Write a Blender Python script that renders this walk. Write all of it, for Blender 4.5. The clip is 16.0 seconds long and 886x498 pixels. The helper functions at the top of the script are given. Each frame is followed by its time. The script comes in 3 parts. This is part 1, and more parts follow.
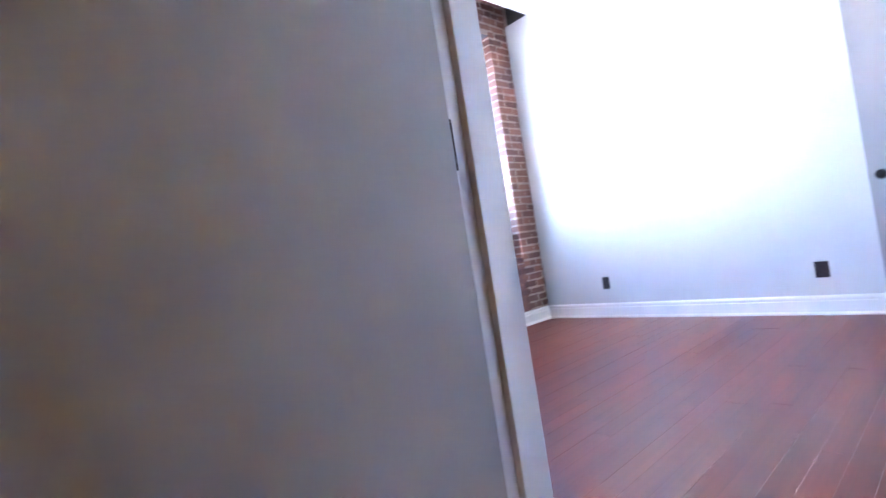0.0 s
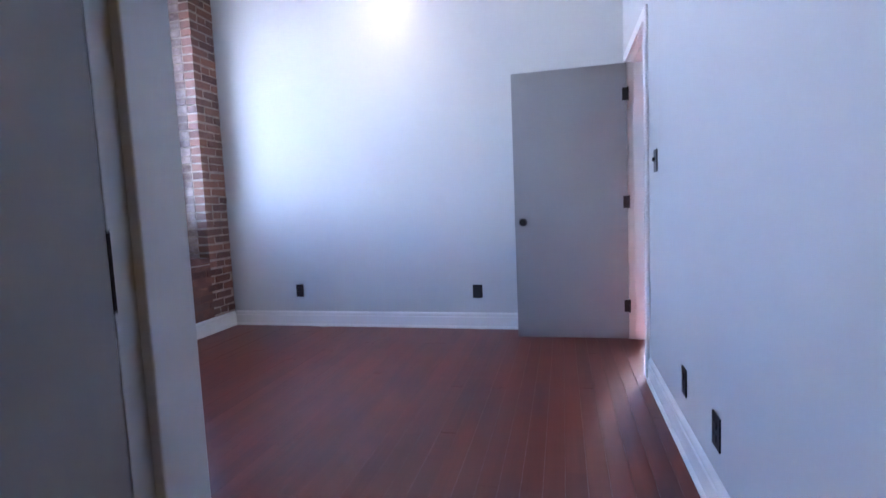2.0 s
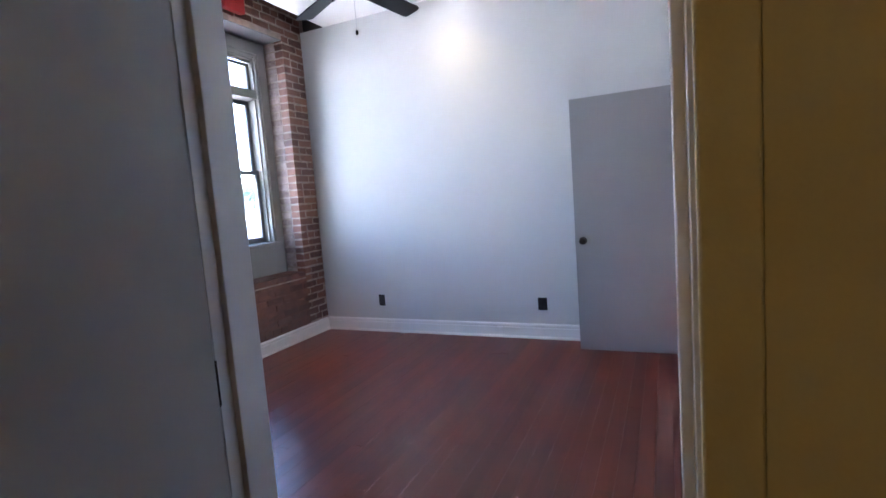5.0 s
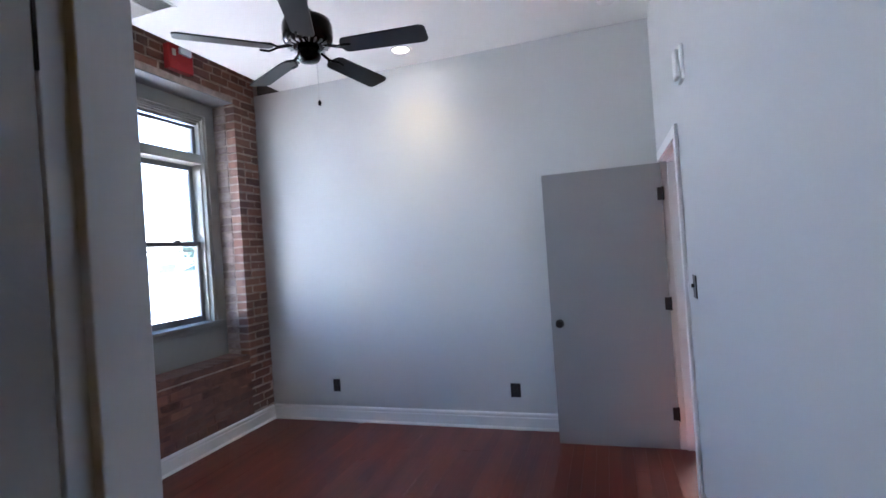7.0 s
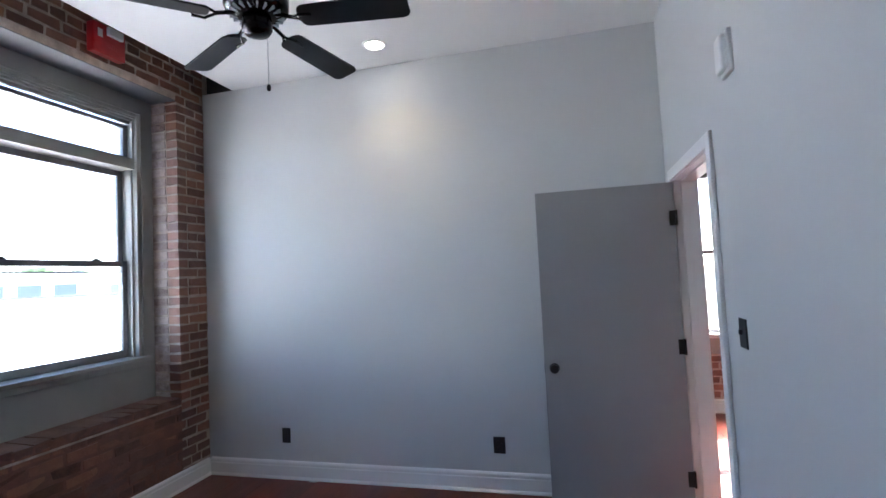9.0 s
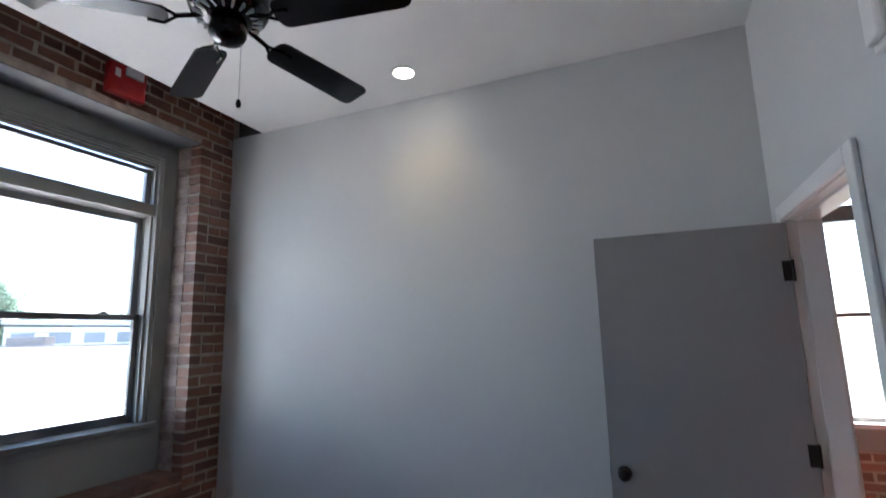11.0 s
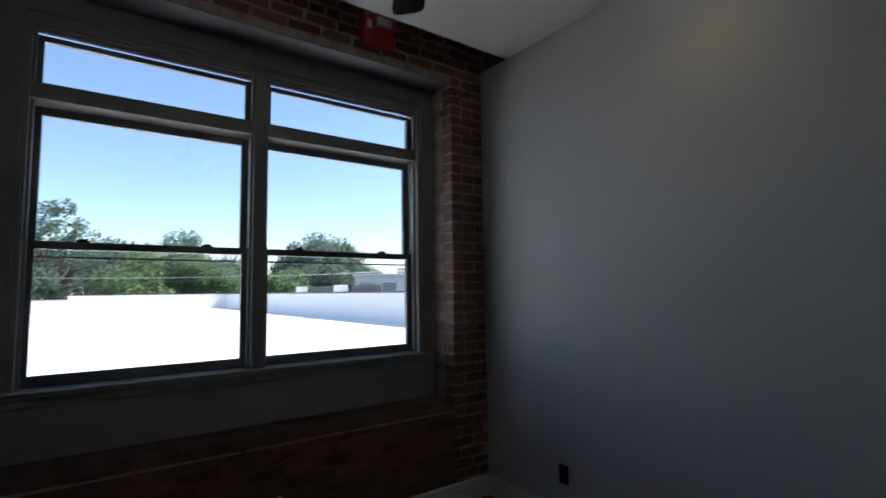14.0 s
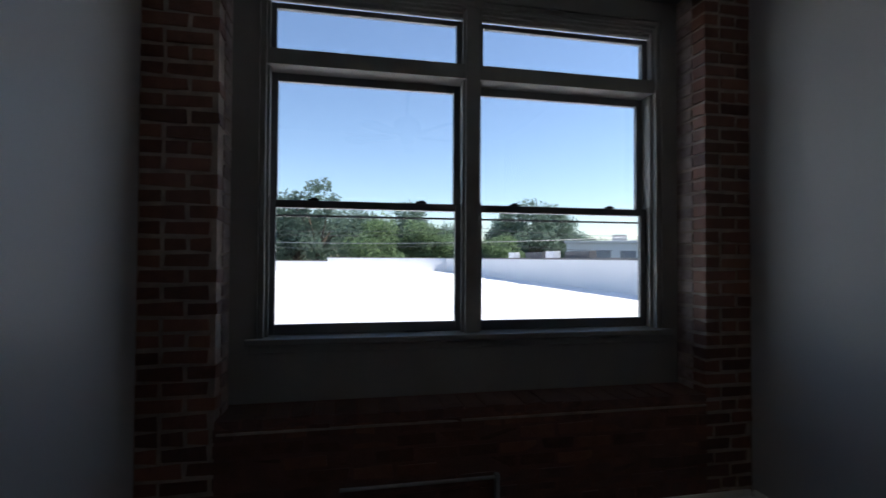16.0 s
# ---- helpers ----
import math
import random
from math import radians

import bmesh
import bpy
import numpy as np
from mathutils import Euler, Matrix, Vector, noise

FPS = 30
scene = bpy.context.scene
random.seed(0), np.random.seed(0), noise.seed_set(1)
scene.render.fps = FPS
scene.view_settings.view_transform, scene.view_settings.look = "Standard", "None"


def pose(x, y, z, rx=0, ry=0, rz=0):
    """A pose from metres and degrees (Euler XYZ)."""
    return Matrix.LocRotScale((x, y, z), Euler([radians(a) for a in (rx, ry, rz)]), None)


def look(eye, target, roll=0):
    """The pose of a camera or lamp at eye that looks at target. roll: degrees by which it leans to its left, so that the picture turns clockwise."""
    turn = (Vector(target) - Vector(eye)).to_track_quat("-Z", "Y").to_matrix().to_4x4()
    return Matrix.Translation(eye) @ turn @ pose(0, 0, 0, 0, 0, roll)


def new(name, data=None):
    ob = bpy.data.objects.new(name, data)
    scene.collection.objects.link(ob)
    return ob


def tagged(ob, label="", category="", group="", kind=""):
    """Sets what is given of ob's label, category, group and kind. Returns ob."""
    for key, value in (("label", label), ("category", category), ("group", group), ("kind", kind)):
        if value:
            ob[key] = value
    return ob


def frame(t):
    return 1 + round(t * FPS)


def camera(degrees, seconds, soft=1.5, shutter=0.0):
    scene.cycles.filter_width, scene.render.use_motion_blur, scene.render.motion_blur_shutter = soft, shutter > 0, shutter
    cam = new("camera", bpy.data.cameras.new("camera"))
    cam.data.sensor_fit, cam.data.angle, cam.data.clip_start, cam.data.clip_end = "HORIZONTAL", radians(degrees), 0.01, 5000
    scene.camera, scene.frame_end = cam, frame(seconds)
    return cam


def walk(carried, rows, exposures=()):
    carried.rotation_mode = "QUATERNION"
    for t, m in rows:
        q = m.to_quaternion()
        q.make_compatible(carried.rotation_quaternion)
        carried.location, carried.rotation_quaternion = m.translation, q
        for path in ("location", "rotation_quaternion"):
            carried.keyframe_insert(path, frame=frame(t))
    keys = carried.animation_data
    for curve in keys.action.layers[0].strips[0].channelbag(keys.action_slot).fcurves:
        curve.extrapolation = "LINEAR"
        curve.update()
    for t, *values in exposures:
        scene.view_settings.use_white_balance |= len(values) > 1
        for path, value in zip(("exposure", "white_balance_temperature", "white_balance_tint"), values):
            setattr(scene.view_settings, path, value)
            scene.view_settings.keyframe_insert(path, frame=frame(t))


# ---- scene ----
cam = camera(84.0, 16.0, shutter=0.5)

PATH = [
    (0, (3.26, -4.302, 0.82), (1.771, -2.968, 0.854), -8.8),
    (0.5, (3.123, -4.215, 0.83), (1.866, -2.66, 0.88), -8.1),
    (1, (3.106, -4.163, 0.85), (2.134, -2.415, 0.838), -4.3),
    (1.5, (3.146, -4.145, 0.865), (2.449, -2.271, 0.833), -2.2),
    (2, (3.135, -4.131, 1.066), (2.66, -2.196, 0.893), -2.5),
    (2.5, (3.213, -4.206, 1.14), (2.746, -2.269, 0.968), -2.8),
    (3, (3.293, -4.272, 1.193), (2.72, -2.37, 0.962), -3.6),
    (3.5, (3.387, -4.349, 1.24), (2.706, -2.488, 0.97), -3.6),
    (4, (3.489, -4.414, 1.225), (2.7, -2.596, 0.961), -3.3),
    (6.3, (3.33, -4.168, 1.478), (2.541, -2.331, 1.419), -5.0),
    (6.5, (3.31, -4.141, 1.478), (2.556, -2.289, 1.44), -4.6),
    (7, (3.21, -4.059, 1.515), (2.579, -2.161, 1.527), -4.0),
    (7.5, (3.1, -3.966, 1.507), (2.575, -2.038, 1.594), -3.6),
    (8, (3.078, -3.802, 1.56), (2.588, -1.866, 1.663), -3.5),
    (8.2, (3.037, -3.74, 1.53), (2.564, -1.80, 1.646), -3.3),
    (10.3, (2.961, -3.066, 1.551), (2.296, -1.18, 1.641), -1.7),
    (10.5, (2.986, -2.981, 1.548), (2.285, -1.115, 1.707), -1.5),
    (11, (3.014, -2.864, 1.586), (2.258, -1.043, 1.921), -1.4),
    (11.5, (2.995, -2.819, 1.593), (2.197, -1.051, 2.08), -1.1),
    (12, (2.953, -2.729, 1.59), (2.036, -1.022, 2.084), -1.6),
    (12.5, (2.927, -2.619, 1.579), (1.807, -1.014, 1.987), -1.5),
    (13, (2.931, -2.47, 1.564), (1.587, -1.023, 1.885), -0.8),
    (13.5, (2.927, -2.449, 1.485), (1.435, -1.141, 1.737), -0.8),
    (14, (2.857, -2.445, 1.484), (1.24, -1.279, 1.652), -0.8),
    (14.5, (2.749, -2.415, 1.497), (1.022, -1.411, 1.596), -0.7),
    (15, (2.625, -2.372, 1.477), (0.803, -1.55, 1.55), -0.5),
    (15.5, (2.539, -2.308, 1.484), (0.633, -1.702, 1.527), 0.2),
    (16, (2.436, -2.318, 1.45), (0.477, -1.917, 1.488), 0.3),
]
EXPOSURES = [(0.0, 6.30, 5570, 24), (0.5, 5.85, 5570, 24), (1.0, 5.34, 5580, 24), (1.5, 4.99, 5530, 25), (2.0, 4.74, 5430, 25),
             (2.5, 4.64, 5580, 25), (3.5, 4.54, 5820, 24), (4.0, 4.67, 5920, 22), (6.5, 4.27, 5970, 19), (8.0, 3.92, 6020, 16),
             (10.5, 3.52, 6300, 15), (11.0, 3.24, 6350, 14), (12.0, 2.81, 6450, 13), (12.5, 2.57, 6450, 13), (13.0, 2.22, 6450, 13),
             (13.5, 1.57, 6450, 13), (14.0, 1.22, 6450, 13), (14.5, 0.92, 6450, 14), (16.0, 0.87, 6450, 14)]
walk(cam, [(t, look(eye, target, roll)) for t, eye, target, roll in PATH], EXPOSURES)

# ---- world, sun, lamps ----
SUN_EL, SUN_AZ = radians(45), radians(8)          # azimuth from +y towards +x
world = bpy.data.worlds.new("world")
scene.world = world
world.use_nodes = True
wn = world.node_tree
sky = wn.nodes.new("ShaderNodeTexSky")
sky.sky_type, sky.sun_disc = "NISHITA", False
sky.sun_elevation, sky.sun_rotation = SUN_EL, SUN_AZ
sky.dust_density, sky.ozone_density, sky.air_density = 0.2, 3.0, 1.0
wn.links.new(sky.outputs[0], wn.nodes["Background"].inputs[0])
wn.nodes["Background"].inputs[1].default_value = 0.112


def lamp(name, kind, m, energy, color, **more):
    d = bpy.data.lights.new(name, kind)
    d.energy, d.color = energy, color
    for key, value in more.items():
        if key == "angle":
            d.angle = value
        elif key == "spot_size":
            d.spot_size = value
        elif key == "spot_blend":
            d.spot_blend = value
        elif key == "radius":
            d.shadow_soft_size = value
    ob = new(name, d)
    ob.matrix_world = m
    return ob


sun_from = Vector((math.sin(SUN_AZ) * math.cos(SUN_EL), math.cos(SUN_AZ) * math.cos(SUN_EL), math.sin(SUN_EL)))
lamp("sun", "SUN", look(sun_from * 50, (0, 0, 0)), 5.0, (1.0, 0.94, 0.86), angle=radians(0.5))
lamp("downlight_beam", "SPOT", look((1.73, -0.34, 3.165), (1.73, -0.28, 0)), 1.2, (1.0, 0.76, 0.28), spot_size=radians(114), spot_blend=1.0, radius=0.05)
# added unseen source that warms the hall wall, set clear of the door leaf
lamp("hall_lamp_light", "POINT", pose(2.35, -5.6, 2.38), 0.125, (1.0, 0.72, 0.30), radius=0.08)


# ---- materials ----
def shader(name, color, rough=0.5, metal=0.0, vary=0.12, scale=3.0, bump=0.0, bump_scale=60.0, spec=0.5, random_by=None, spread=0.0, stretch=(1, 1, 1), warm=None, rough_vary=0.08):
    """A surface with variation at two scales, relief, and a shift per object or per island."""
    m = bpy.data.materials.new(name)
    m.use_nodes = True
    nt, n, l = m.node_tree, m.node_tree.nodes, m.node_tree.links
    b = n["Principled BSDF"]
    b.inputs["Metallic"].default_value = metal
    b.inputs["Specular IOR Level"].default_value = spec
    tc = n.new("ShaderNodeTexCoord")
    mp = n.new("ShaderNodeMapping")
    mp.inputs["Scale"].default_value = stretch
    geo = n.new("ShaderNodeNewGeometry")
    l.new(geo.outputs["Position"], mp.inputs[0])
    big = n.new("ShaderNodeTexNoise")
    big.inputs["Scale"].default_value, big.inputs["Detail"].default_value = scale, 5
    fine = n.new("ShaderNodeTexNoise")
    fine.inputs["Scale"].default_value, fine.inputs["Detail"].default_value = bump_scale, 6
    l.new(mp.outputs[0], big.inputs[0])
    l.new(mp.outputs[0], fine.inputs[0])
    total = n.new("ShaderNodeMath")
    total.operation = "MULTIPLY_ADD"
    l.new(fine.outputs[0], total.inputs[0])
    total.inputs[1].default_value = 0.5
    l.new(big.outputs[0], total.inputs[2])
    last = total.outputs[0]
    if random_by:
        if random_by == "object":
            r = n.new("ShaderNodeObjectInfo").outputs["Random"]
        else:
            r = geo.outputs["Random Per Island"]
        add = n.new("ShaderNodeMath")
        add.operation = "MULTIPLY_ADD"
        l.new(r, add.inputs[0])
        add.inputs[1].default_value = spread
        l.new(last, add.inputs[2])
        last = add.outputs[0]
    lo, hi = 0.45, 1.05 + (spread if random_by else 0)
    ramp = n.new("ShaderNodeMapRange")
    ramp.inputs["From Min"].default_value, ramp.inputs["From Max"].default_value = lo, hi
    l.new(last, ramp.inputs[0])
    mix = n.new("ShaderNodeMix")
    mix.data_type = "RGBA"
    l.new(ramp.outputs[0], mix.inputs[0])
    c = Vector(color)
    mix.inputs[6].default_value = (*(c * (1 - vary)), 1)
    mix.inputs[7].default_value = (*(Vector(warm) if warm else c * (1 + vary)), 1)
    l.new(mix.outputs[2], b.inputs["Base Color"])
    rr = n.new("ShaderNodeMapRange")
    rr.inputs["To Min"].default_value, rr.inputs["To Max"].default_value = max(0.02, rough - rough_vary), min(1, rough + rough_vary)
    l.new(big.outputs[0], rr.inputs[0])
    l.new(rr.outputs[0], b.inputs["Roughness"])
    if bump:
        bp = n.new("ShaderNodeBump")
        bp.inputs["Strength"].default_value, bp.inputs["Distance"].default_value = bump, 0.004
        l.new(fine.outputs[0], bp.inputs["Height"])
        l.new(bp.outputs[0], b.inputs["Normal"])
    return m


def glow(name, color, strength):
    m = bpy.data.materials.new(name)
    m.use_nodes = True
    b = m.node_tree.nodes["Principled BSDF"]
    b.inputs["Emission Color"].default_value = (*color, 1)
    b.inputs["Emission Strength"].default_value = strength
    return m


WALL = shader("wall_paint", (0.58, 0.585, 0.575), 0.42, vary=0.02, scale=1.5, bump=0.10, bump_scale=220)
CEIL = shader("ceiling_paint", (0.82, 0.82, 0.80), 0.8, vary=0.02, bump=0.08, bump_scale=160)
# pale hall walls toned tan: warm dim lamplight is part of this colour
HALL = shader("hall_lamplit_tan", (0.40, 0.345, 0.18), 0.6, vary=0.06, scale=4, bump=0.10, bump_scale=180)
TRIM = shader("trim_paint", (0.76, 0.76, 0.75), 0.36, rough_vary=0.03, vary=0.03, bump=0.03, bump_scale=90)
# pale grey, a step darker than TRIM, for the entry frame
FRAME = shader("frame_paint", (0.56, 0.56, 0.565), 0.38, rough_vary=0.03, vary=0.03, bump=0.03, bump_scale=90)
DOOR = shader("door_paint", (0.29, 0.285, 0.28), 0.42, vary=0.03, bump=0.05, bump_scale=140)
PANEL = shader("panel_paint", (0.29, 0.285, 0.262), 0.5, vary=0.06, scale=4, bump=0.08, bump_scale=120)
SASH = shader("sash_paint", (0.16, 0.16, 0.165), 0.38, vary=0.08, bump=0.03)
BRICK = shader("brick_clay", (0.12, 0.046, 0.034), 0.42, vary=0.55, scale=16, bump=1.0, bump_scale=110, random_by="object", spread=1.1, warm=(0.33, 0.145, 0.09))
BRICK_SMEAR = shader("smeared_brick_clay", (0.14, 0.065, 0.05), 0.6, vary=0.35, scale=7, bump=0.7, bump_scale=90, random_by="object", spread=0.3, warm=(0.24, 0.13, 0.10))
BRICK_HIGH = shader("upper_brick_clay", (0.12, 0.046, 0.034), 0.42, vary=0.55, scale=16, bump=1.0, bump_scale=110, random_by="island", spread=1.1, warm=(0.33, 0.145, 0.09))
MORTAR = shader("mortar", (0.42, 0.33, 0.27), 0.85, vary=0.4, scale=12, bump=0.9, bump_scale=150)
BRICK_PALE = shader("whitewashed_brick_clay", (0.15, 0.065, 0.05), 0.4, vary=0.3, scale=22, bump=0.8, bump_scale=90, random_by="object", spread=0.5, warm=(0.62, 0.50, 0.45))
MORTAR_RED = shader("red_stained_mortar", (0.20, 0.10, 0.075), 0.8, vary=0.25, scale=9, bump=0.8, bump_scale=110)
PLANK = shader("stained_floorboard", (0.118, 0.025, 0.016), 0.315, vary=0.35, scale=1.6, bump=0.0, bump_scale=9, random_by="object", spread=0.28, stretch=(7, 0.28, 1), warm=(0.175, 0.038, 0.021), spec=0.34, rough_vary=0.02)
PLANK_FAR = shader("stained_floorboard_joined", (0.118, 0.025, 0.016), 0.315, vary=0.35, scale=1.6, bump=0.0, bump_scale=9, random_by="island", spread=0.28, stretch=(7, 0.28, 1), warm=(0.175, 0.038, 0.021), spec=0.34, rough_vary=0.02)
SUB = shader("dark_subfloor", (0.07, 0.02, 0.014), 0.8)
BLACK = shader("black_plastic", (0.012, 0.012, 0.014), 0.38, vary=0.1, rough_vary=0.03)
BRONZE = shader("dark_bronze", (0.025, 0.021, 0.02), 0.36, metal=0.7, vary=0.15, rough_vary=0.03)
FANBLACK = shader("gloss_black_enamel", (0.007, 0.007, 0.008), 0.14, vary=0.1, spec=0.28, rough_vary=0.02)
BLADE = shader("black_fan_blade", (0.010, 0.010, 0.012), 0.36, vary=0.1, spec=0.25, rough_vary=0.02, scale=6, bump=0.04, stretch=(4, 4, 1))
RED = shader("red_enamel", (0.42, 0.02, 0.02), 0.3, vary=0.06)
WHITE = shader("white_plastic", (0.78, 0.78, 0.76), 0.35, vary=0.02)
LENS = shader("clear_strobe_lens", (0.72, 0.74, 0.76), 0.1, vary=0.03)
STEEL = shader("galvanised_steel", (0.45, 0.46, 0.47), 0.4, metal=0.8, vary=0.1)
# near-black tone that puts the shade above the ceilings into the colour
SHADE_FILL = shader("shade_fill_dark", (0.06, 0.05, 0.045), 0.9)
ROOF = shader("white_roof_membrane", (0.90, 0.895, 0.88), 0.7, vary=0.05, scale=0.3, bump=0.1, bump_scale=8)
PARAPET = shader("white_painted_block", (0.74, 0.75, 0.77), 0.75, vary=0.05, scale=0.8, bump=0.2, bump_scale=20)
COPING = shader("dark_metal_coping", (0.10, 0.095, 0.10), 0.5, vary=0.1)
EXTBRICK = shader("outer_brick", (0.25, 0.12, 0.09), 0.8, vary=0.25, scale=6, bump=0.5)
GROUND = shader("asphalt_ground", (0.09, 0.095, 0.07), 0.9, vary=0.4, scale=0.05, bump=0.2, bump_scale=3)
# leaf greens lifted and blued: distance haze and backlight sit in the colour
LEAF = shader("hazed_foliage", (0.14, 0.23, 0.12), 0.6, vary=0.4, scale=0.4, random_by="island", spread=0.6, warm=(0.29, 0.41, 0.22))
LEAF_DARK = shader("dark_hazed_foliage", (0.12, 0.19, 0.15), 0.6, vary=0.4, scale=0.4, random_by="island", spread=0.6, warm=(0.24, 0.34, 0.27))
BARK = shader("bark", (0.08, 0.06, 0.045), 0.9, vary=0.3)
METALWALL = shader("pale_metal_siding", (0.62, 0.65, 0.68), 0.5, vary=0.05, scale=0.4)
DARKGLASS = shader("dark_window_glass", (0.2, 0.23, 0.27), 0.2)
BULB = glow("lamp_diffuser", (1.0, 0.93, 0.8), 2.5)
HALLBULB = glow("hall_diffuser", (1.0, 0.7, 0.35), 3)

for m in (LEAF, LEAF_DARK):
    nt = m.node_tree
    b = nt.nodes["Principled BSDF"]
    tl, mx = nt.nodes.new("ShaderNodeBsdfTranslucent"), nt.nodes.new("ShaderNodeMixShader")
    nt.links.new(b.inputs["Base Color"].links[0].from_socket, tl.inputs[0])
    mx.inputs[0].default_value = 0.5
    nt.links.new(b.outputs[0], mx.inputs[1])
    nt.links.new(tl.outputs[0], mx.inputs[2])
    nt.links.new(mx.outputs[0], nt.nodes["Material Output"].inputs[0])

GLASS = bpy.data.materials.new("window_glass")
GLASS.use_nodes = True
gb = GLASS.node_tree.nodes["Principled BSDF"]
gb.inputs["Base Color"].default_value = (0.97, 0.99, 0.985, 1)
gb.inputs["Roughness"].default_value = 0.0
gb.inputs["IOR"].default_value = 1.45
gb.inputs["Transmission Weight"].default_value = 1.0


# ---- mesh helpers ----
def box(bm, x0, x1, y0, y1, z0, z1, bevel=0.0):
    vs = [bm.verts.new((x, y, z)) for x in (x0, x1) for y in (y0, y1) for z in (z0, z1)]
    fs = [bm.faces.new([vs[i] for i in q]) for q in ((0, 1, 3, 2), (4, 6, 7, 5), (0, 4, 5, 1), (2, 3, 7, 6), (0, 2, 6, 4), (1, 5, 7, 3))]
    if bevel:
        es = list({e for f in fs for e in f.edges})
        bmesh.ops.bevel(bm, geom=es, offset=bevel, segments=2, affect="EDGES", profile=0.5)
    return bm


def boxes(*rows, bevel=0.0):
    bm = bmesh.new()
    for r in rows:
        box(bm, *r, bevel=bevel)
    return bm


def lathe(profile, steps=32, axis="z", at=(0, 0, 0)):
    """A turned shape from (radius, height) pairs."""
    bm = bmesh.new()
    rings = []
    for r, h in profile:
        ring = []
        for k in range(steps):
            a = 2 * math.pi * k / steps
            p = {"z": (r * math.cos(a), r * math.sin(a), h), "x": (h, r * math.cos(a), r * math.sin(a)), "y": (r * math.cos(a), h, r * math.sin(a))}[axis]
            ring.append(bm.verts.new(Vector(p) + Vector(at)))
        rings.append(ring)
    for a, b in zip(rings, rings[1:]):
        for k in range(steps):
            bm.faces.new((a[k], a[(k + 1) % steps], b[(k + 1) % steps], b[k]))
    for ring in (rings[0], rings[-1]):
        if (ring[0].co - ring[steps // 2].co).length > 1e-4:
            bm.faces.new(ring)
    bmesh.ops.recalc_face_normals(bm, faces=bm.faces)
    return bm


def rod(bm, a, b, r, steps=10):
    a, b = Vector(a), Vector(b)
    turn = (b - a).to_track_quat("Z", "Y").to_matrix()
    ends = []
    for p in (a, b):
        ends.append([bm.verts.new(p + turn @ Vector((r * math.cos(2 * math.pi * k / steps), r * math.sin(2 * math.pi * k / steps), 0))) for k in range(steps)])
    for k in range(steps):
        bm.faces.new((ends[0][k], ends[0][(k + 1) % steps], ends[1][(k + 1) % steps], ends[1][k]))
    bm.faces.new(ends[0][::-1])
    bm.faces.new(ends[1])
    return bm


def sweep(profile, along, a, b, out, base):
    """A moulding: profile of (depth, height), run along axis 'x' or 'y' from a to b; out: direction sign; base: the wall's plane."""
    bm = bmesh.new()
    ends = []
    for s in (a, b):
        ends.append([bm.verts.new((s, base + out * d, h) if along == "x" else (base + out * d, s, h)) for d, h in profile])
    n = len(profile)
    for k in range(n):
        bm.faces.new((ends[0][k], ends[0][(k + 1) % n], ends[1][(k + 1) % n], ends[1][k]))
    bm.faces.new(ends[0])
    bm.faces.new(ends[1][::-1])
    bmesh.ops.recalc_face_normals(bm, faces=bm.faces)
    return bm


def mesh_of(name, bm, material, smooth=False):
    me = bpy.data.meshes.new(name)
    bm.to_mesh(me)
    bm.free()
    me.materials.append(material)
    if smooth:
        for p in me.polygons:
            p.use_smooth = True
    return me


def part(name, bm, material, parent=None, label="", smooth=False):
    ob = new(name, mesh_of(name, bm, material, smooth))
    ob.parent = parent
    if label:
        tagged(ob, label)
    return ob


def structure(name, bm, material, label="", category=""):
    return tagged(part(name, bm, material), label, category, kind="structure")


def thing(name, at, label, category, group=""):
    ob = new(name)
    ob.location = at
    ob.empty_display_size = 0.1
    return tagged(ob, label, category, group)


# ---- the shell ----
W, H, TOP = 3.615, 3.18, 3.62
OPEN = (-2.88, -0.30, 0.70, 3.03)                   # recess of the window wall: y0, y1, z0, z1
structure("wall_far", boxes((0.0, 0.30, 0, 0.12, -0.1, H), (0.30, W, 0, 0.12, -0.1, TOP)), WALL, "smooth white painted plaster wall", "wall")
# plain dark filler sheet: the slot's shade is put into its colour
structure("wall_above_slot", boxes((-0.005, 0.30, 0.06, 0.12, H + 0.001, TOP)), SHADE_FILL, "dark filler sheet standing in for shade above the ceiling slot", "wall")
structure("wall_near", boxes((0.0, 1.6, -3.34, -3.22, -0.1, TOP), (1.48, 1.6, -3.69, -3.34, -0.1, TOP), (1.6, 2.627, -3.69, -3.59, -0.1, TOP),
                             (3.494, W, -3.69, -3.59, -0.1, TOP), (2.627, 3.494, -3.69, -3.59, 2.07, TOP)), WALL, "white painted wall with a door opening", "wall")
structure("wall_right", boxes((W, W + 0.12, -3.69, -1.08, -0.1, TOP), (W, W + 0.12, -0.22, 2.14, -0.1, TOP), (W, W + 0.12, -1.08, -0.22, 2.07, TOP)), WALL, "white painted wall with a door opening", "wall")
structure("ceiling", boxes((0.30, W, -3.59, 0, H, H + 0.05), (0.30, 0.33, -3.59, 0, H + 0.05, TOP)), CEIL, "flat white ceiling stopping short of the brick", "ceiling")
# unseen slab added above the ceilings to keep the sun out
structure("sun_block_slab", boxes((-0.45, 7.6, -6.4, 2.6, TOP, TOP + 0.25)), SHADE_FILL, "dark slab added out of view over the rooms to block the sun", "roof")
structure("subfloor", boxes((-0.36, 7.4, -6.3, 2.3, -0.3, -0.021)), SUB, "dark boards under the floor", "floor")
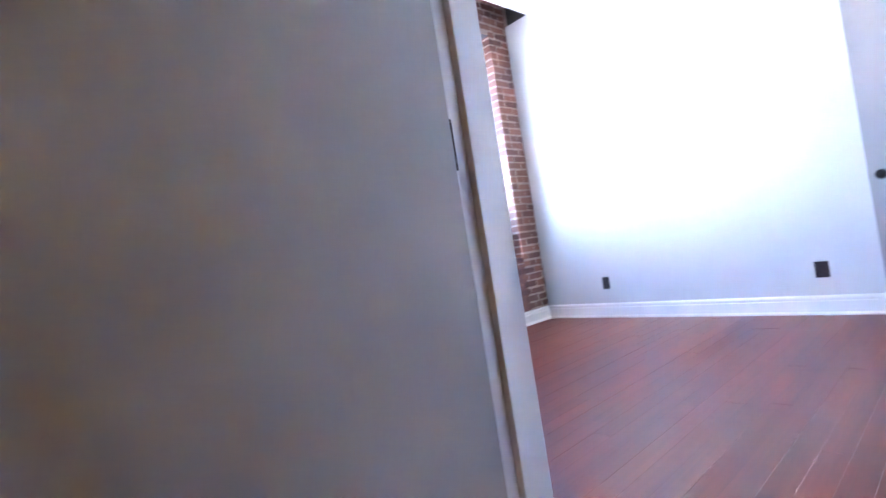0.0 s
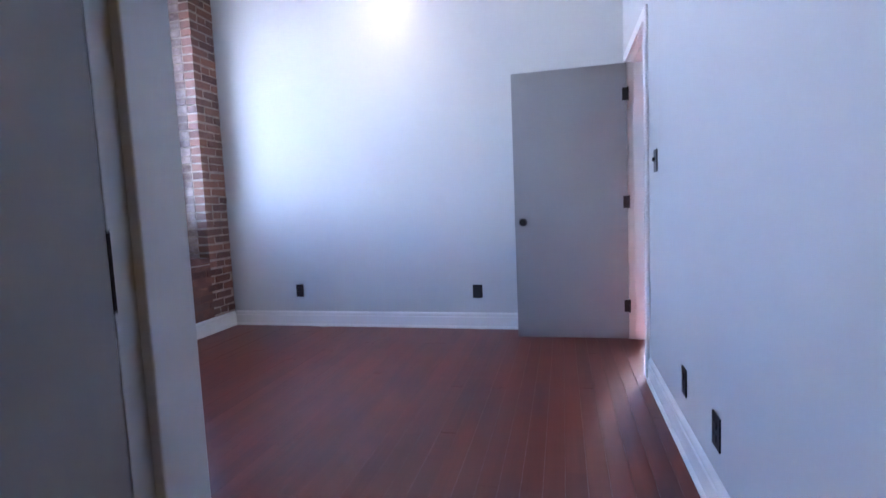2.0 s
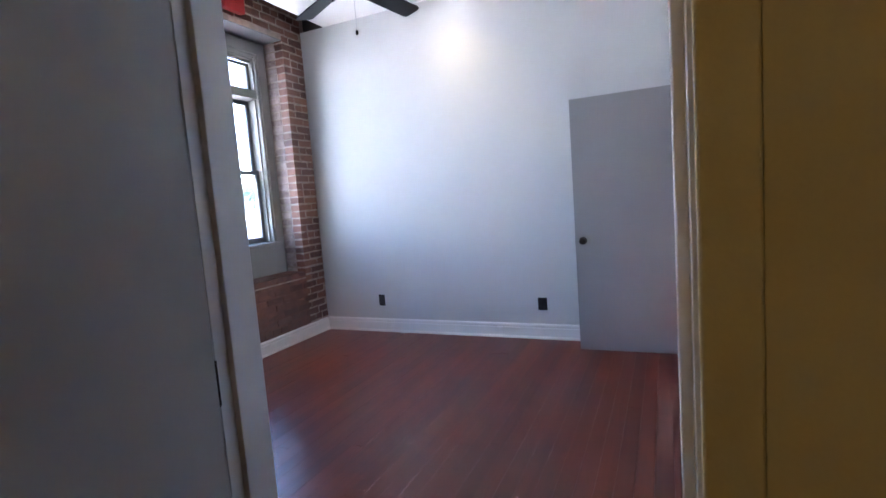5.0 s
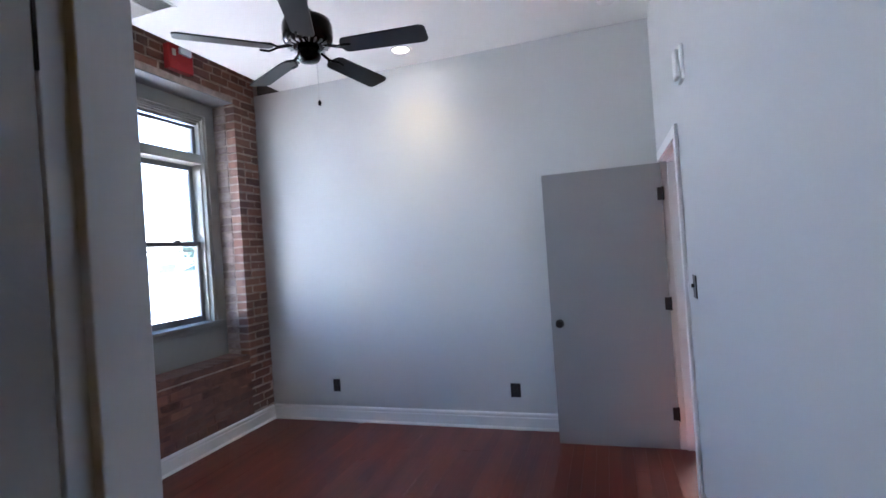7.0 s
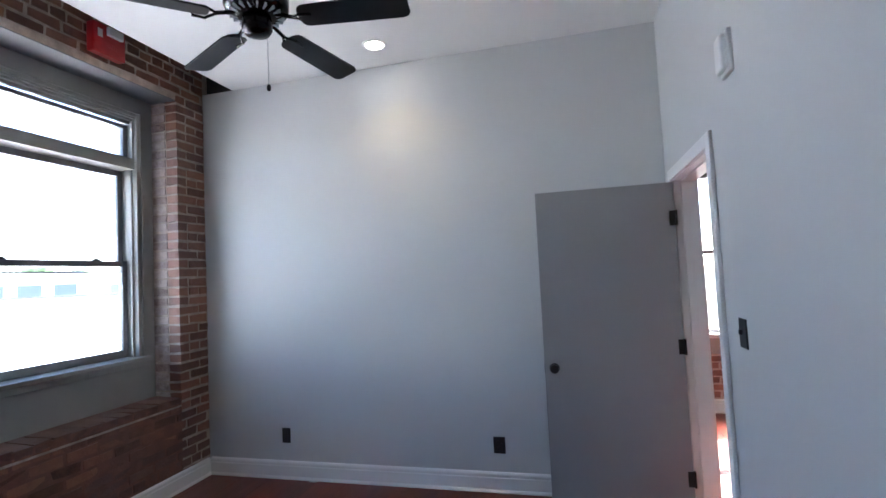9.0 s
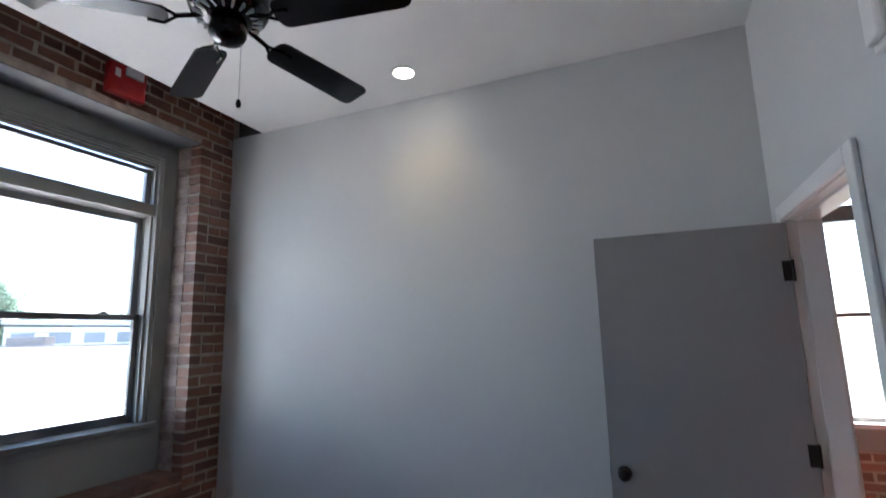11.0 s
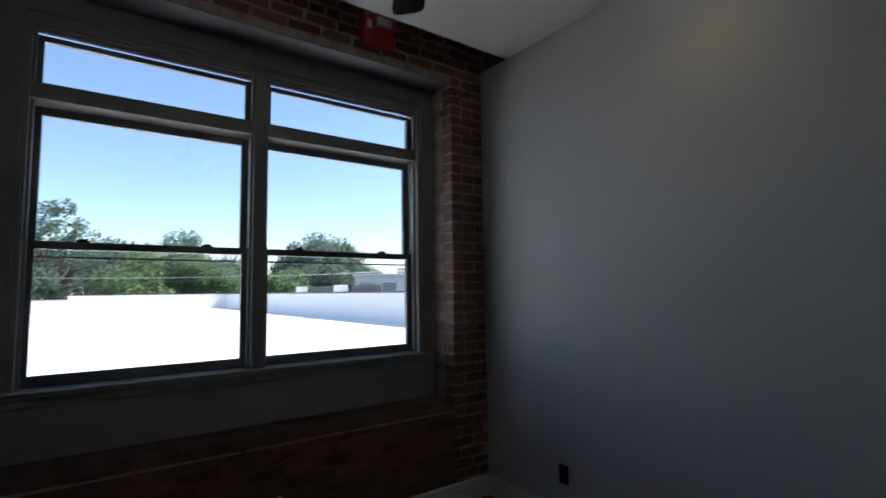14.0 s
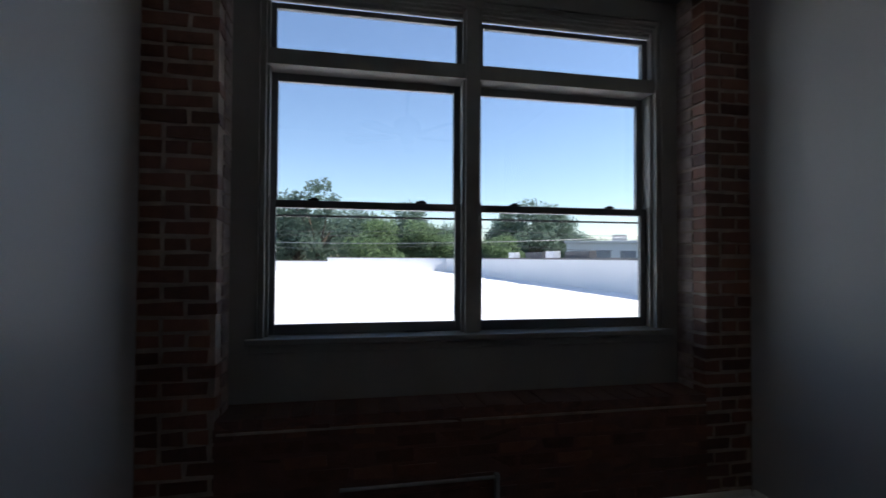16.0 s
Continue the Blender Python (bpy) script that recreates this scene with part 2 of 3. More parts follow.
ob = structure("wall_brick", boxes((-0.36, -0.0055, -3.34, OPEN[0] - 0.008, -0.1, TOP), (-0.36, -0.0055, OPEN[1] + 0.008, 0.12, -0.1, TOP),
                                   (-0.36, -0.0055, OPEN[0] - 0.008, OPEN[1] + 0.008, OPEN[3] + 0.01, TOP)), MORTAR, "exposed red brick wall round a recessed window", "brick wall")
wall_brick = ob
part("lower_wall", boxes((-0.36, -0.0022, OPEN[0] - 0.008, OPEN[1] + 0.008, -0.1, OPEN[2] - 0.012)), MORTAR_RED, wall_brick, "brickwork smeared with red-brown mortar")
structure("outer_wall", boxes((-0.45, -0.36, -6.4, OPEN[0], -4, TOP), (-0.45, -0.36, OPEN[1], 2.6, -4, TOP), (-0.45, -0.36, OPEN[0], OPEN[1], -4, 0.95), (-0.45, -0.36, OPEN[0], OPEN[1], 2.9, TOP),
                              # this last box is unseen, added to shut sun out beyond the far wall
                              (-0.36, W, 2.26, 2.5, -4, TOP)), EXTBRICK, "plain outer brick wall", "wall")

# hall behind the entry door
structure("wall_hall", boxes((1.9, 4.6, -6.2, -6.1, -0.1, 2.75), (1.9, 2.0, -6.1, -3.71, -0.1, 2.75), (4.5, 4.6, -6.1, -3.71, -0.1, 2.75),
                             (2.0, 2.5745, -3.704, -3.692, -0.1, 2.6), (3.5465, 4.5, -3.704, -3.692, -0.1, 2.6), (2.5745, 3.5465, -3.704, -3.692, 2.1225, 2.6)), HALL, "hall wall with dim warm lamplight put into its tan colour", "wall")
structure("ceiling_hall", boxes((1.9, 4.6, -6.2, -3.692, 2.6, 2.75)), CEIL, "low hall ceiling", "ceiling")

# room beyond the side door
B0, B1 = 3.95, 5.05
structure("wall_other_room", boxes((W + 0.12, B0, 2.14, 2.26, -0.1, TOP), (B1, 7.2, 2.14, 2.26, -0.1, TOP), (B0, B1, 2.14, 2.26, -0.1, 0.72), (B0, B1, 2.14, 2.26, 2.95, TOP)), MORTAR, "exposed brick wall of the adjoining room", "brick wall")
structure("wall_other_side", boxes((7.2, 7.3, -3.69, 2.26, -0.1, TOP), (W + 0.12, 7.2, -3.88, -3.69, -0.1, TOP)), WALL, "white wall of the adjoining room", "wall")
structure("ceiling_other_room", boxes((W + 0.12, 7.2, -3.69, 2.14, H, H + 0.05)), CEIL, "white ceiling of the adjoining room", "ceiling")

# baseboards: tall board, stepped cap, shoe
BASE = [(0, 0.003), (0.028, 0.003), (0.028, 0.010), (0.020, 0.022), (0.017, 0.024), (0.017, 0.100), (0.012, 0.104), (0.012, 0.116), (0.015, 0.119), (0.013, 0.128), (0.006, 0.138), (0, 0.140)]
structure("baseboard_far", sweep(BASE, "x", 0.018, W - 0.018, -1, 0), TRIM, "white stepped baseboard", "baseboard")
structure("baseboard_brick", sweep(BASE, "y", -3.202, -0.018, 1, 0.004), TRIM, "white stepped baseboard under the brick", "baseboard")
structure("baseboard_right", sweep(BASE, "y", -3.565, -1.155, -1, W), TRIM, "white stepped baseboard", "baseboard")
structure("baseboard_near", sweep(BASE, "x", 0.018, 1.6, 1, -3.22), TRIM, "white stepped baseboard", "baseboard")
structure("baseboard_other_room", sweep(BASE, "x", W + 0.14, 7.2, -1, 2.13), TRIM, "white baseboard", "baseboard")


# door openings: rabbeted jambs, casings
def door_frame(name, a, b, f0, f1, axis, label, rabbet, step, paint, outer=None):
    """Lining of an opening between rabbet faces a < b and wall faces f0 < f1; the leaf's rabbet lies on the f0 side; axis: the wall's direction."""
    def b3(s0, s1, d0, d1, z0, z1):
        return (s0, s1, d0, d1, z0, z1) if axis == "x" else (d0, d1, s0, s1, z0, z1)
    top = 2.05
    ob = structure(name, boxes(b3(a - 0.02, a, f0 - 0.002, f1 + 0.002, 0, top), b3(b, b + 0.02, f0 - 0.002, f1 + 0.002, 0, top), b3(a - 0.02, b + 0.02, f0 - 0.002, f1 + 0.002, top, top + 0.02), bevel=0.002), paint, label, "door frame")
    part("door_stop", boxes(b3(a, a + step, f0 + rabbet, f1 + 0.0015, 0, top), b3(b - step, b, f0 + rabbet, f1 + 0.0015, 0, top), b3(a + step, b - step, f0 + rabbet, f1 + 0.0015, top - step, top), bevel=0.0025), paint, ob)
    for sgn, f in ((-1, f0), (1, f1)):
        d0, d1 = sorted((f + sgn * 0.002, f + sgn * 0.019))
        cut = outer if outer and sgn < 0 else paint
        if not (outer and sgn < 0):
            part("casing", boxes(b3(a - 0.072, a - 0.006, d0, d1, 0, top + 0.072), bevel=0.004), cut, ob)
        part("casing", boxes(b3(b + 0.006, b + 0.072, d0, d1, 0, top + 0.072), bevel=0.004), cut, ob)
        part("casing", boxes(b3(a - 0.0055, b + 0.0055, d0, d1, top + 0.006, top + 0.072), bevel=0.004), cut, ob)
    return ob


# hall-side casing shares HALL, so it carries the same lamplight tone
entry_frame = door_frame("door_frame_entry", 2.647, 3.474, -3.69, -3.59, "x", "pale grey frame of the entry door, darker than the trim", 0.027, 0.016, FRAME, HALL)
door_frame("door_frame_side", -1.06, -0.243, W, W + 0.12, "y", "white painted frame of the side door", 0.037, 0.012, TRIM)
strike = part("strike_plate", boxes((3.470, 3.4745, -3.697, -3.664, 0.82, 0.895), bevel=0.0015), BRONZE, entry_frame, "dark bronze strike plate")
# no hole is cut: a thin black patch gives its inner shade
part("latch_hole_shade", boxes((3.4695, 3.4702, -3.687, -3.675, 0.842, 0.872)), BLACK, strike)


def slab_door(name, at, rz, width, label, side=-1, hinges=(0.26, 1.04, 1.82)):
    """A flush door: hinge line at its origin, leaf along -x, shown face to -y."""
    d = thing(name, at, label, "door")
    d.rotation_euler = (0, 0, radians(rz))
    part("leaf", boxes((-width, -0.004, -0.02, 0.02, 0.010, 2.04), bevel=0.002), DOOR, d)
    for z in hinges:
        plates = [(-0.003, 0.001, -0.019, 0.019, z - 0.045, z + 0.045)]
        if side < 0:
            plates += [(0.0012, 0.004, -0.026, -0.003, z - 0.045, z + 0.045), (-0.036, 0.004, -0.0225, -0.0202, z - 0.045, z + 0.045)]
        h = part("hinge", boxes(*plates), BRONZE, d, "dark bronze butt hinge")
        bm = bmesh.new()
        rod(bm, (0.003, side * 0.026, z - 0.048), (0.003, side * 0.026, z + 0.048), 0.006)
        part("pin", bm, BRONZE, h)
    for s in (-1, 1):
        k = part("knob", lathe([(0.001, s * 0.075), (0.018, s * 0.074), (0.027, s * 0.066), (0.029, s * 0.056), (0.024, s * 0.046), (0.012, s * 0.040), (0.011, s * 0.026)], 24, "y", (-width + 0.062, 0, 0.915)), BRONZE, d, "dark round door knob", True)
        part("rose", lathe([(0.011, s * 0.030), (0.028, s * 0.029), (0.032, s * 0.025), (0.032, s * 0.0202)], 24, "y", (-width + 0.062, 0, 0.915)), BRONZE, k, "", True)
    part("latch_plate", boxes((-width - 0.002, -width + 0.003, -0.012, 0.012, 0.885, 0.945)), BRONZE, d)
    return d


slab_door("side_door", (W - 0.006, -0.246, 0), 0.6, 0.835, "flat grey flush door standing wide open before the wall")
slab_door("entry_door", (2.640, -3.700, 0), 90, 0.745, "flat grey flush entry door swung open into the hall", 1, (0.24, 1.01, 1.78))

# ---- the window ----
win = tagged(new("window_1"), "grey double window of two sash pairs with transoms", "window", kind="structure")
part("surround_panel", boxes((-0.275, -0.24, OPEN[0], -2.745, OPEN[2], OPEN[3]), (-0.275, -0.24, -0.405, OPEN[1], OPEN[2], OPEN[3]),
                             (-0.275, -0.24, -2.745, -0.405, OPEN[2], 1.0), (-0.275, -0.24, -2.745, -0.405, 2.915, OPEN[3])), PANEL, win, "flat grey painted boards")
part("window_frame", boxes((-0.44, -0.25, -2.745, -2.715, 1.03, 2.915), (-0.44, -0.25, -0.435, -0.405, 1.03, 2.915), (-0.44, -0.25, -2.715, -0.435, 2.888, 2.915), bevel=0.003), PANEL, win)
part("mullion", boxes((-0.44, -0.262, -1.635, -1.555, 1.03, 2.888), bevel=0.004), PANEL, win)
part("window_sill", boxes((-0.46, -0.205, -2.80, -0.35, 0.997, 1.03), bevel=0.006), PANEL, win, "grey sill board with rounded nose")
part("apron", boxes((-0.239, -0.226, -2.78, -0.37, 0.955, 0.996), bevel=0.003), PANEL, win)
part("lintel", boxes((-0.24, -0.004, OPEN[0] - 0.1, OPEN[1] + 0.1, OPEN[3] + 0.001, OPEN[3] + 0.009), bevel=0.002), SASH, win, "dark grey painted steel lintel")


def sash(y0, y1, z0, z1, x, deep, stile, top, bottom, name="sash", lock=False):
    s = part(name, boxes((x - deep, x, y0, y0 + stile, z0, z1), (x - deep, x, y1 - stile, y1, z0, z1), (x - deep + 0.001, x - 0.001, y0 + stile, y1 - stile, z0, z0 + bottom), (x - deep + 0.001, x - 0.001, y0 + stile, y1 - stile, z1 - top, z1), bevel=0.003), SASH, win)
    g = part("pane", boxes((x - deep / 2 - 0.002, x - deep / 2 + 0.002, y0 + stile - 0.004, y1 - stile + 0.004, z0 + bottom - 0.004, z1 - top + 0.004)), GLASS, s, "clear window glass")
    g.visible_shadow = False
    if lock:
        for f in (0.22, 0.78):
            yy = y0 + f * (y1 - y0)
            part("sash_lock", boxes((x - 0.028, x - 0.006, yy - 0.03, yy + 0.03, z1, z1 + 0.010), (x - 0.022, x - 0.012, yy - 0.012, yy + 0.02, z1 + 0.010, z1 + 0.018), bevel=0.002), BRONZE, s)
    return s


for y0, y1 in ((-2.715, -1.635), (-1.555, -0.435)):
    part("transom_bar", boxes((-0.44, -0.268, y0, y1, 2.475, 2.560), bevel=0.004), PANEL, win)
    part("head_stop", boxes((-0.278, -0.258, y0, y1, 2.874, 2.888), (-0.30, -0.2785, y0, y1, 2.858, 2.888), (-0.33, -0.3005, y0, y1, 2.838, 2.888), (-0.30, -0.275, y0, y0 + 0.016, 2.56, 2.858), (-0.30, -0.275, y1 - 0.016, y1, 2.56, 2.858), bevel=0.002), PANEL, win)
    sash(y0 + 0.004, y1 - 0.004, 2.562, 2.835, -0.335, 0.035, 0.036, 0.030, 0.022, "transom_sash")
    sash(y0 + 0.003, y1 - 0.003, 1.725, 2.472, -0.392, 0.034, 0.040, 0.045, 0.040)
    sash(y0 + 0.003, y1 - 0.003, 1.032, 1.765, -0.352, 0.034, 0.038, 0.042, 0.055, lock=True)
    part("screen_rail", boxes((-0.425, -0.412, y0, y1, 1.678, 1.690), bevel=0.002), SASH, win, "thin dark rail outside the lower sash")
    part("side_stop", boxes((-0.345, -0.29, y0, y0 + 0.014, 1.77, 2.474), (-0.345, -0.29, y1 - 0.014, y1, 1.77, 2.474), (-0.305, -0.29, y0, y0 + 0.018, 1.03, 1.77), (-0.305, -0.29, y1 - 0.018, y1, 1.03, 1.77), bevel=0.002), PANEL, win)

win2 = tagged(new("window_2"), "tall sash window in the adjoining room's brick wall", "window", kind="structure")
part("window_frame", boxes((B0, B0 + 0.07, 2.15, 2.24, 0.81, 2.95), (B1 - 0.07, B1, 2.15, 2.24, 0.81, 2.95), (B0 + 0.07, B1 - 0.07, 2.15, 2.24, 2.43, 2.56), (B0 + 0.07, B1 - 0.07, 2.15, 2.24, 2.88, 2.95), (B0 + 0.07, B1 - 0.07, 2.16, 2.23, 1.63, 1.67), (B0 + 0.07, B1 - 0.07, 2.15, 2.24, 0.81, 0.85), bevel=0.003), SASH, win2)
part("window_sill", boxes((B0 - 0.04, B1 + 0.04, 2.08, 2.24, 0.77, 0.81), bevel=0.004), TRIM, win2)
part("apron", boxes((B0, B1, 2.12, 2.139, 0.60, 0.77)), PANEL, win2)
g = part("pane", boxes((B0 + 0.06, B1 - 0.06, 2.195, 2.20, 0.84, 2.90)), GLASS, win2)
g.visible_shadow = False


# ---- ceiling fan ----
def ceiling_fan():
    fan = thing("ceiling_fan", (1.715, -1.68, H + 0.020), "black five-blade ceiling fan with pull chain, at rest", "ceiling fan")
    part("canopy", lathe([(0.001, -0.020), (0.068, -0.020), (0.068, -0.035), (0.055, -0.05), (0.03, -0.075), (0.014, -0.08)], 32), FANBLACK, fan, "", True)
    part("downrod", lathe([(0.013, -0.07), (0.013, -0.30)], 16), FANBLACK, fan, "", True)
    motor = part("motor_housing", lathe([(0.014, -0.285), (0.03, -0.29), (0.045, -0.325), (0.095, -0.335), (0.128, -0.355), (0.137, -0.385), (0.137, -0.455), (0.128, -0.475), (0.10, -0.49), (0.07, -0.505), (0.001, -0.506)], 40), FANBLACK, fan, "glossy black motor housing", True)
    for k in range(20):
        a = 2 * math.pi * k / 20
        bm = boxes((0.080, 0.116, -0.004, 0.004, -0.499, -0.4845), bevel=0.002)
        bmesh.ops.rotate(bm, verts=bm.verts, cent=(0, 0, 0), matrix=Matrix.Rotation(a, 3, "Z"))
        part("vent_rib", bm, STEEL, motor)
    part("switch_cup", lathe([(0.060, -0.505), (0.064, -0.515), (0.064, -0.555), (0.052, -0.575), (0.02, -0.583), (0.001, -0.584)], 32), FANBLACK, fan, "", True)
    for k in range(5):
        rot = Matrix.Rotation(radians(8 + 72 * k), 3, "Z")
        bm = bmesh.new()
        outline = [(0.190, -0.020), (0.196, -0.042), (0.208, -0.055), (0.226, -0.060), (0.64, -0.070), (0.662, -0.062), (0.672, -0.045), (0.672, 0.045), (0.662, 0.062), (0.64, 0.070), (0.226, 0.060), (0.208, 0.055), (0.196, 0.042), (0.190, 0.020)]
        up = [bm.verts.new((x, y, 0.004)) for x, y in outline]
        dn = [bm.verts.new((x, y, -0.004)) for x, y in outline]
        bm.faces.new(up)
        bm.faces.new(dn[::-1])
        for i in range(len(outline)):
            bm.faces.new((up[i], dn[i], dn[(i + 1) % len(outline)], up[(i + 1) % len(outline)]))
        bmesh.ops.rotate(bm, verts=bm.verts, cent=(0, 0, 0), matrix=Matrix.Rotation(radians(-12), 3, "X"))
        bmesh.ops.translate(bm, verts=bm.verts, vec=(0, 0, -0.515))
        bmesh.ops.rotate(bm, verts=bm.verts, cent=(0, 0, 0), matrix=rot)
        bmesh.ops.recalc_face_normals(bm, faces=bm.faces)
        blade = part("blade", bm, BLADE, fan, "long black rounded blade")
        bm = bmesh.new()
        rod(bm, (0.09, 0, -0.495), (0.17, 0, -0.517), 0.009)
        for s in (-1, 1):
            rod(bm, (0.16, 0, -0.516), (0.205, s * 0.036, -0.522 + s * 0.006), 0.006)
            rod(bm, (0.205, s * 0.036, -0.522 + s * 0.006), (0.255, s * 0.030, -0.523 + s * 0.006), 0.006)
        bmesh.ops.rotate(bm, verts=bm.verts, cent=(0, 0, 0), matrix=rot)
        part("blade_iron", bm, FANBLACK, fan)
    bm = bmesh.new()
    for k in range(34):
        bmesh.ops.create_icosphere(bm, subdivisions=1, radius=0.0028, matrix=Matrix.Translation((0.022, 0.042, -0.556 - 0.0068 * k)))
    chain = part("pull_chain", bm, STEEL, fan, "beaded metal pull chain")
    part("fob", lathe([(0.002, -0.78), (0.007, -0.785), (0.010, -0.798), (0.007, -0.81), (0.001, -0.813)], 14, "z", (0.022, 0.042, -0.004)), FANBLACK, chain, "", True)


ceiling_fan()

# ---- small fixtures ----
light = thing("recessed_light", (1.73, -0.34, H), "round white recessed ceiling light, switched on", "ceiling light")
part("trim_ring", lathe([(0.062, 0.0), (0.062, -0.004), (0.072, -0.007), (0.086, -0.004), (0.088, -0.0005)], 40), WHITE, light, "", True)
part("diffuser", lathe([(0.001, -0.003), (0.0615, -0.003), (0.0615, -0.001), (0.001, -0.001)], 40), BULB, light, "glowing lamp face")

# fixture added out of view to go with the hall's point lamp
hall_light = thing("hall_ceiling_light", (2.35, -5.6, 2.6), "small warm hall ceiling light, added out of view", "ceiling light")
part("base", lathe([(0.001, 0), (0.12, 0), (0.12, -0.02), (0.10, -0.03)], 32), WHITE, hall_light, "", True)
part("shade", lathe([(0.10, -0.03), (0.09, -0.07), (0.05, -0.10), (0.001, -0.11)], 32), HALLBULB, hall_light, "frosted glass shade", True)

det = thing("smoke_detector", (3.32, -0.49, H), "round white smoke detector on the ceiling", "smoke detector")
part("base", lathe([(0.001, 0), (0.072, 0), (0.072, -0.012), (0.066, -0.014)], 36), WHITE, det, "", True)
part("cap", lathe([(0.062, -0.012), (0.060, -0.032), (0.050, -0.043), (0.02, -0.047), (0.001, -0.047)], 36), WHITE, det, "", True)

vent = thing("ceiling_vent", (0.56, -1.71, H), "white slatted ceiling air register", "vent")
part("frame", boxes((-0.185, 0.185, -0.098, -0.080, -0.008, 0), (-0.185, 0.185, 0.080, 0.098, -0.008, 0), (-0.185, -0.166, -0.080, 0.080, -0.008, 0), (0.166, 0.185, -0.080, 0.080, -0.008, 0), (-0.006, 0.006, -0.080, 0.080, -0.008, 0), bevel=0.003), WHITE, vent)
# black sheet standing in for the duct's darkness behind the slats
part("backing", boxes((-0.165, 0.165, -0.080, 0.080, -0.0015, -0.0005)), BLACK, vent)
for s in (-1, 1):
    for k in range(11):
        bm = boxes((-0.0055, 0.0055, -0.079, 0.079, -0.001, 0.001))
        bmesh.ops.rotate(bm, verts=bm.verts, cent=(0, 0, 0), matrix=Matrix.Rotation(radians(35 * s), 3, "Y"))
        bmesh.ops.translate(bm, verts=bm.verts, vec=(s * (0.014 + 0.0142 * k), 0, -0.006))
        part("slat", bm, WHITE, vent)

alarm = thing("fire_alarm", (0.0, -0.93, 3.215), "red fire alarm sounder with clear strobe on the brick", "fire alarm")
part("body", boxes((0.0, 0.065, -0.12, 0.12, -0.10, 0.10), bevel=0.010), RED, alarm, "red plastic box")
part("strobe", boxes((0.064, 0.092, -0.030, 0.085, 0.030, 0.090), bevel=0.008), LENS, alarm, "clear strobe lens")
part("grille", boxes(*[(0.0645, 0.067, -0.06 + 0.015 * k, -0.054 + 0.015 * k, -0.05, -0.012) for k in range(8)]), RED, alarm)
part("label_strip", boxes((0.0645, 0.066, -0.09, -0.055, 0.005, 0.06)), WHITE, alarm)


def wall_plate(name, at, rz, w, label, kind):
    """A black device plate: origin on the wall, facing -y before turning."""
    p = thing(name, at, label, kind, "black wall plates")
    p.rotation_euler = (0, 0, radians(rz))
    part("plate", boxes((-w / 2, w / 2, -0.006, 0, -0.058, 0.058), bevel=0.002), BLACK, p)
    n = 2 if w > 0.1 else 1
    for i in range(n):
        cx = (i - (n - 1) / 2) * 0.046
        if kind == "outlet":
            for s in (-1, 1):
                part("socket", boxes((cx - 0.016, cx + 0.016, -0.009, -0.006, s * 0.021 - 0.013, s * 0.021 + 0.013), bevel=0.002), BLACK, p)
        else:
            part("toggle", boxes((cx - 0.005, cx + 0.005, -0.020, -0.006, -0.004, 0.016), bevel=0.002), BLACK, p)
    return p


wall_plate("wall_outlet", (0.719, 0, 0.335), 0, 0.072, "black single outlet plate low on the white wall", "outlet")
wall_plate("wall_outlet", (2.412, 0, 0.325), 0, 0.084, "black wide outlet plate low on the white wall", "outlet")
wall_plate("wall_outlet", (W, -1.965, 0.297), -90, 0.072, "black single outlet plate low on the white wall", "outlet")
wall_plate("wall_outlet", (W, -2.405, 0.288), -90, 0.084, "black wide outlet plate low on the white wall", "outlet")
wall_plate("light_switch", (W, -1.345, 1.255), -90, 0.084, "black toggle switch plate beside the door", "switch")

chime = thing("door_chime", (W, -1.42, 2.34), "white plastic wall sounder above the switch", "wall sounder")
part("backplate", boxes((-0.018, 0, -0.055, 0.055, -0.085, 0.085), bevel=0.006), WHITE, chime)
part("cover", boxes((-0.040, -0.017, -0.042, 0.042, -0.070, 0.070), bevel=0.010), WHITE, chime)

pipe = thing("wall_conduit", (0.03, -1.54, 0.0), "thin grey steel conduit along the lower brick with an end post", "pipe")
bm = bmesh.new()
rod(bm, (0, -0.78, 0.345), (0, 0, 0.345), 0.009)
part("run", bm, STEEL, pipe)
bm = boxes((-0.018, 0.012, -0.012, 0.012, 0.144, 0.362), bevel=0.004)
part("end_post", bm, STEEL, pipe)

# ---- outside ----
RZ = 0.30
structure("roof_deck", boxes((-41.5, -0.45, -24, 7.2, RZ - 0.3, RZ)), ROOF, "flat white membrane roof in full sun", "flat roof")
par = structure("parapet", boxes((-41.5, -0.45, 7.0, 7.3, RZ, 1.42), (-41.8, -41.5, -3.58, 7.3, RZ, 1.45), (-41.8, -41.5, -24, -3.58, RZ, 1.16), (-41.8, -0.45, -24.3, -24, RZ, 1.2)), PARAPET, "white painted roof parapet wall", "parapet")
part("coping", boxes((-41.8, -0.45, 6.97, 7.33, 1.421, 1.50), (-41.83, -41.47, -3.58, 6.97, 1.451, 1.50), (-41.83, -41.47, -24.3, -3.58, 1.161, 1.22), bevel=0.01), COPING, par, "dark metal coping")
for x in (-23.9, -18.7):
    part("pilaster", boxes((x - 0.42, x + 0.42, 6.985, 7.345, 1.30, 1.80), bevel=0.02), PARAPET, par, "raised white block")
for x in (-21.6, -16.8):
    part("cap_slab", boxes((x - 1.1, x + 1.1, 7.36, 7.7, 1.42, 1.78), bevel=0.02), COPING, par)
structure("ground", boxes((-900, 900, -900, 900, -4.4, -4.0)), GROUND, "asphalt and grass far below the roof", "ground")
structure("building_base", boxes((-41.8, -0.45, -24.3, 7.3, -4.0, RZ - 0.3)), PARAPET, "painted lower storey under the roof", "building")


